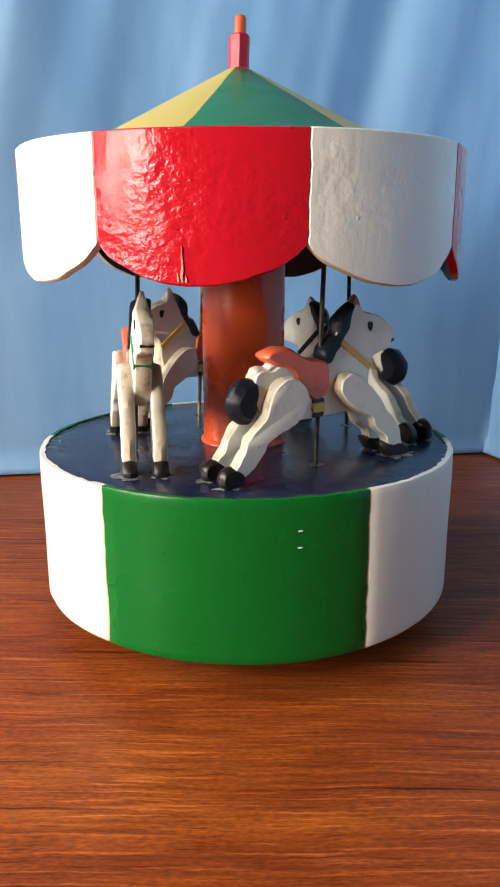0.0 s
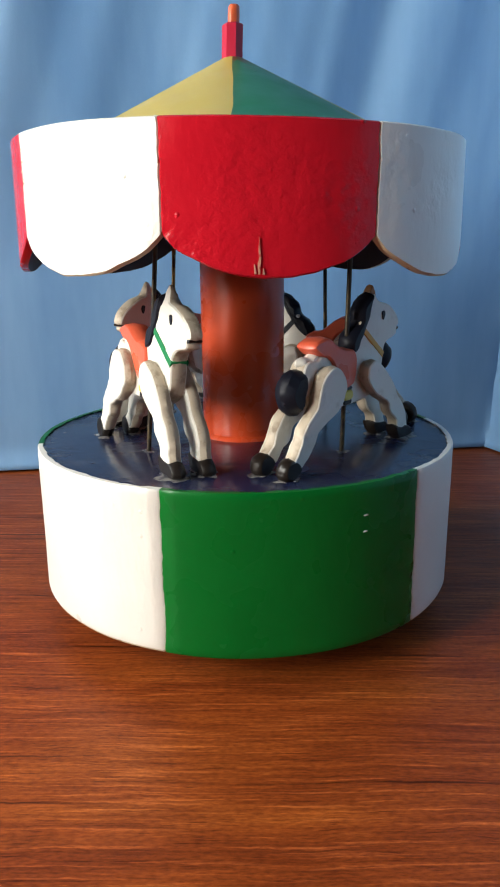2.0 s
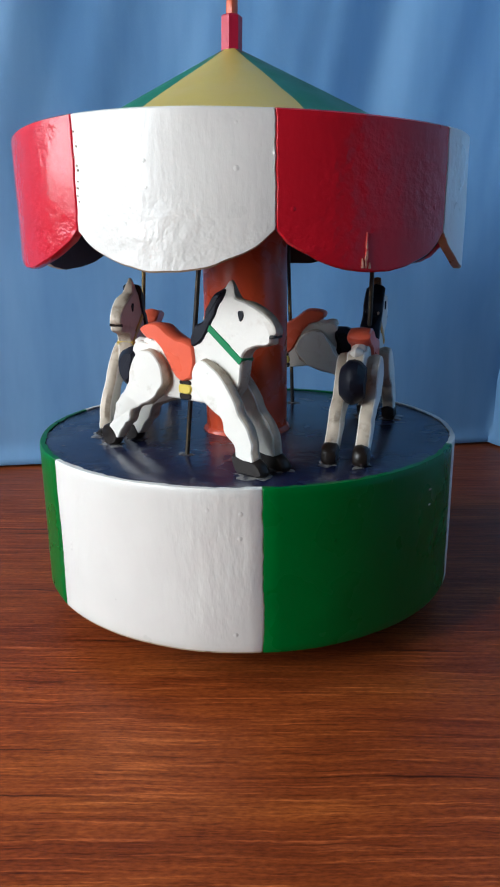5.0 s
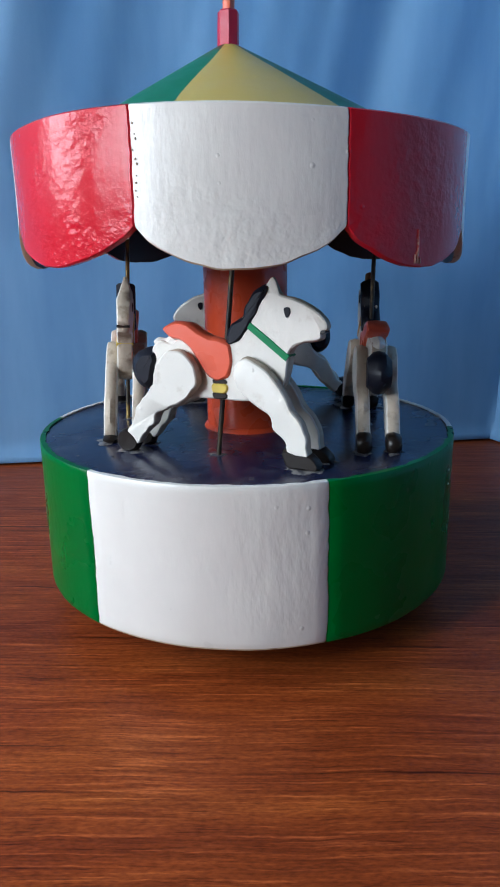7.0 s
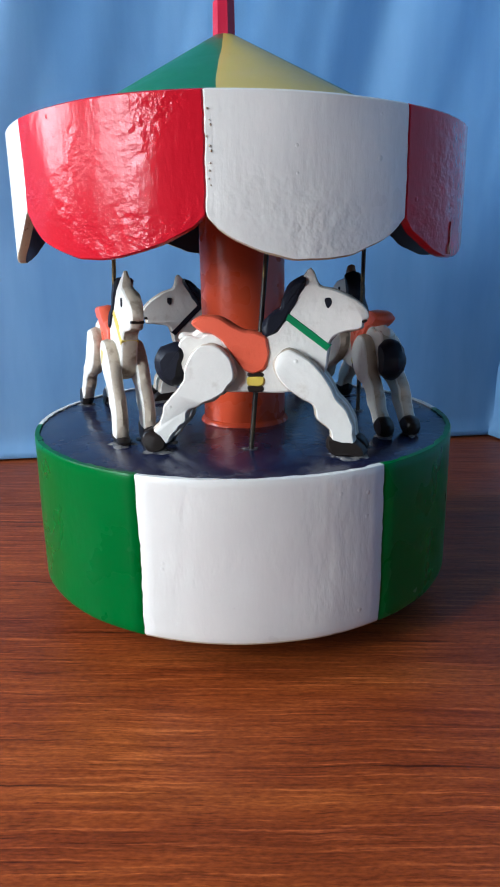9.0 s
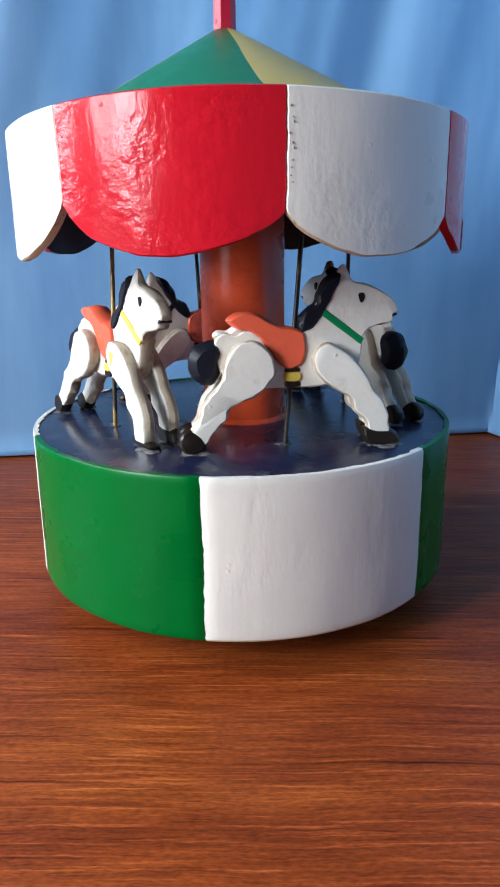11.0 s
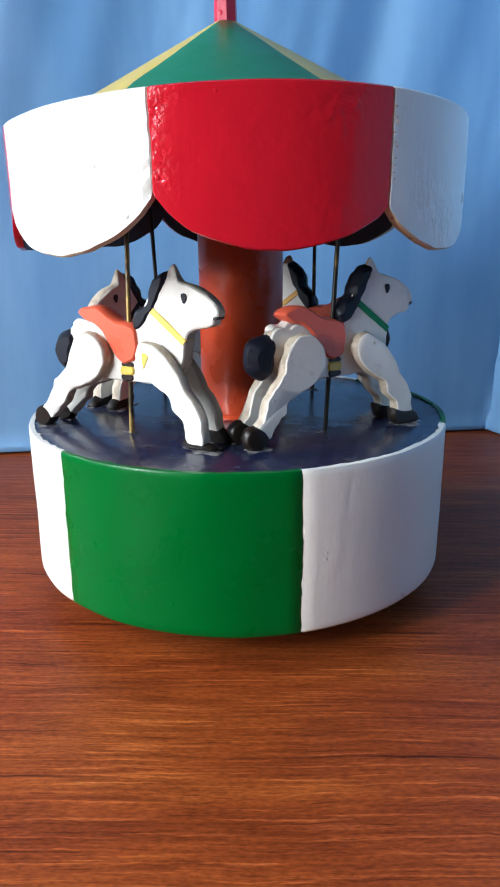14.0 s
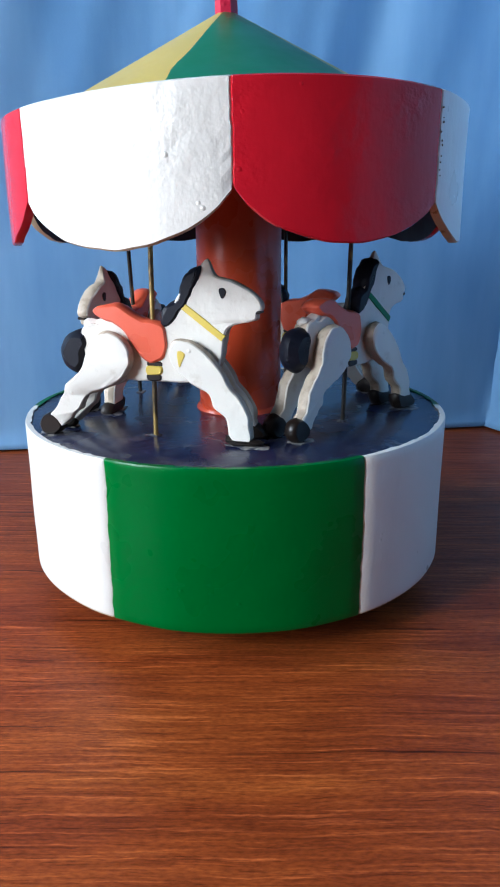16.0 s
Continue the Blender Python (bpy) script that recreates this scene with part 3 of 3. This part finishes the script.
def horse(x, y, heading, roll, pitch, sink, strap_mat, strap_name, seed, rod_foot, rod_lean, feet, bare_foot=False):
    """sink: how much lower than the pattern the body sits. feet: how far the right and left fore hooves, then the right and left hind hooves, stand forward of the pattern, in mm."""
    body = part("horse", board(spline(mm(BODY), 4), -H, H, 0.0005, 0.0003, seed, 0.72, True), [HORSE_WHITE, HORSE_EDGE], carousel, "white painted wooden horse with " + strap_name + " bridle and coral saddle")
    body.matrix_basis = pose(x, y, Z_DECK - sink / 1000, roll, pitch, heading)
    part("mane", board(spline(mm(MANE), 4), -H - 0.0006, H + 0.0006, 0.0009, 0.0007, seed + 1), BLACK, body, "blue-black painted mane")
    part("tail", board(spline(mm(TAIL), 4), -H - 0.0012, H + 0.0012, 0.0022, 0.0005, seed + 2), BLACK, body, "blue-black rounded tail")
    w = 0.0044
    level = math.tan(radians(pitch))

    def planted(shape, dx, squash=1.0):
        """The leg's outline sheared so that the hoof stands where it should, level on the deck."""
        out = []
        for px, pz in shape:
            f = min(1.0, max(0.0, (30 - pz) / 30))
            out.append((px + dx * f, pz * squash + (px * level + sink) * f))
        return mm(out)

    for side in (-1, 1):
        a, b = (-H - w, -H + 0.0001) if side < 0 else (H - 0.0001, H + w)
        for name, shape, hoof, dx in (("hind_leg", HIND, HIND_HOOF, feet[2] if side < 0 else feet[3]), ("fore_leg", FORE, FORE_HOOF, feet[0] if side < 0 else feet[1])):
            bare = bare_foot and side < 0 and name == "fore_leg"
            if bare:
                shape = [(px, pz - 2.6 if pz < 6 else pz) for px, pz in shape]
            part(name, board(spline(planted(shape, dx), 4), a, b, 0.0004, 0.0006, seed + 3 + side, 0.0, True), [HORSE_WHITE, HORSE_EDGE], body)
            part("hoof", board(spline(planted(hoof, dx, 0.42 if bare else 1.0), 2), a - 0.0002, b + 0.0002, 0.0006, 0.0006, seed + 5 + side), HOOF, body, "dark brown painted hoof")
        # eye
        ym = side * (H + 0.0001)
        eye = board(spline(mm([(25.3, 49.6), (27.0, 49.9), (27.5, 48.4), (26.6, 46.8), (25.8, 47.4)]), 4), min(ym, ym - side * 0.0006), max(ym, ym - side * 0.0006), 0.00012, 0)
        part("eye", eye, EYE, body, "black painted eye")
    part("mouth", board(spline(mm([(34.8, 42.3), (36.0, 43.0), (38.2, 43.3), (38.7, 42.7), (37.2, 42.1)]), 3), -0.0023, 0.0023, 0.0001, 0), HOOF, body, "dark painted mouth")
    part("saddle", board(spline(mm(SEAT), 4), -H - 0.0010, H + 0.0010, 0.0006, 0.0005, seed + 9), SADDLE, body, "coral red saddle with a raised back")
    part("bridle", board(strap((12.9, 44.6), (26.9, 34.3), 2.2), -H - 0.00025, H + 0.00025, 0.0002, 0.0003, seed + 10), strap_mat, body, strap_name + " painted bridle strap")
    part("girth", board(spline(mm([(1.2, 24.8), (6.0, 24.8), (6.0, 21.8), (1.2, 21.8)]), 3), -H - 0.0007, H + 0.0007, 0.0005, 0.0004, seed + 11), STRAP_YELLOW, body, "yellow painted girth block")
    for z0, z1 in ((24.7, 26.2), (19.9, 21.9)):
        part("band", board(spline(mm([(1.4, z0), (5.8, z0), (5.8, z1), (1.4, z1)]), 3), -H - 0.0004, H + 0.0004, 0.0004, 0.0003, seed + 12), HOOF, body, "dark band beside the girth")
    lump = [(-20.4, 36.0), (-21.6, 37.2), (-20.4, 38.4), (-17.0, 38.2), (-14.6, 39.2), (-11.0, 39.2), (-9.0, 37.4), (-14, 36.4)]
    part("filler", board(spline(mm(lump), 4), -H + 0.0007, H - 0.0007, 0.0008, 0.0006, seed + 14), HORSE_WHITE, body, "lumpy white filler behind the saddle")
    if strap_name == "ochre":
        part("ear_tip", board(spline(mm([(18.0, 54.6), (20.7, 59.0), (23.2, 54.8), (20.6, 54.0)]), 4), -0.0015, 0.0015, 0.0004, 0.0003, seed + 15), EAR, body, "bare tan wooden ear tip")
    if bare_foot:
        part("paint_dab", board(spline(mm([(13.0, 30.2), (15.4, 29.6), (14.6, 27.0), (13.6, 25.4)]), 4), -H - w - 0.0002, -H - w + 0.0004, 0.0001, 0.0002, seed + 16), STRAP_YELLOW, body, "stray dab of yellow paint")
    # wire from the deck through the horse to the canopy
    m = pose(x, y, Z_DECK, 0, 0, heading)
    bm = bmesh.new()
    p0, p1 = m @ Vector((rod_foot, 0, 0)), m @ Vector((rod_foot + rod_lean, 0.0935 * math.sin(radians(-roll)), 0.0935))
    axis = (p1 - p0).normalized().to_track_quat("Z", "Y").to_matrix().to_4x4()
    bmesh.ops.create_cone(bm, cap_ends=True, segments=14, radius1=0.00082, radius2=0.00082, depth=(p1 - p0).length, matrix=Matrix.Translation((p0 + p1) / 2) @ axis)
    brassy = strap_name == "yellow"
    part("rod", bm, BRASS_ROD if brassy else ROD, carousel, "thin brass wire rod with dark tarnish" if brassy else "thin dark tarnished wire rod")
    # dried glue under the wire and hooves: uneven smears with a raised, lumpy middle
    fr, fl, hr, hl = (v / 1000 for v in feet)
    spots = ((rod_foot, 0.0, 0.0026), (-0.0305 + hr, -0.0055, 0.0046), (0.0325 + fr, -0.0055, 0.0062), (-0.0305 + hl, 0.0055, 0.0046), (0.0325 + fl, 0.0055, 0.0060))
    for gx, gy, gr in spots:
        bm = bmesh.new()
        n, rings = 26, []
        for k, f in enumerate((1.0, 0.8, 0.5, 0.2)):
            ring = []
            for i in range(n):
                a = 2 * math.pi * i / n
                rr = gr * f * (1 + 0.75 * noise.noise((math.cos(a) * 1.9 + seed + gx * 900, math.sin(a) * 1.9, gy * 500)) + 0.25 * noise.noise((math.cos(a) * 6 + seed, math.sin(a) * 6, f * 3)))
                lift = 0.00005 if k == 0 else 0.0003 + 0.0003 * noise.noise((math.cos(a) * 5 * f + seed, math.sin(a) * 5 * f, gx * 300))
                ring.append(bm.verts.new((gx + rr * math.cos(a), gy + rr * 0.7 * math.sin(a), lift)))
            rings.append(ring)
        for p, q in zip(rings, rings[1:]):
            for i in range(n):
                bm.faces.new((p[i], p[(i + 1) % n], q[(i + 1) % n], q[i]))
        bm.faces.new(rings[-1])
        spot = part("glue_spot", bm, GLUE, carousel, "dull dried glue smear")
        spot.matrix_basis = m


horse(-0.0397, -0.0201, 286.2, -2.5, 0.4, -0.1, STRAP_GREEN, "green", 1.0, 0.0017, 0.0080, (1.4, 2.6, 0.4, 0.8))
horse(-0.0202, 0.0460, 226.3, -3.2, 0.4, 0.7, STRAP_YELLOW, "yellow", 21.0, 0.0027, -0.0006, (2.9, 2.1, -2.4, -2.2), True)
horse(0.0227, -0.0434, 36.2, 0.9, -1.3, 2.1, STRAP_ORANGE, "ochre", 41.0, 0.0054, 0.0010, (6.2, 6.8, -2.5, -3.0))
horse(0.0453, 0.0214, 131.7, 1.1, 6.0, 2.7, BLACK, "black", 61.0, 0.0022, 0.0033, (4.0, 3.2, -4.0, -4.0))


def motions():
    turn = [(0, 0.0), (0.5, 4.19), (1, 8.3), (1.5, 12.15), (2, 15.9), (2.5, 19.63), (3, 23.3), (3.5, 27.01), (4, 30.68), (6.5, 49.29), (7, 53.05), (7.5, 56.95), (8, 60.83),
            (8.5, 64.77), (9, 68.64), (11.5, 87.9), (12, 91.77), (12.5, 95.54), (13, 99.23), (13.5, 102.96), (14, 106.8), (14.5, 110.76), (15, 114.72), (15.5, 118.71), (16, 122.64)]
    lean = Matrix.Rotation(-0.0083, 4, "Y") @ Matrix.Rotation(-0.0117, 4, "X")
    walk(carousel, [(t, pose(0, 0, 0, 0, 0, a) @ lean) for t, a in turn])


motions()
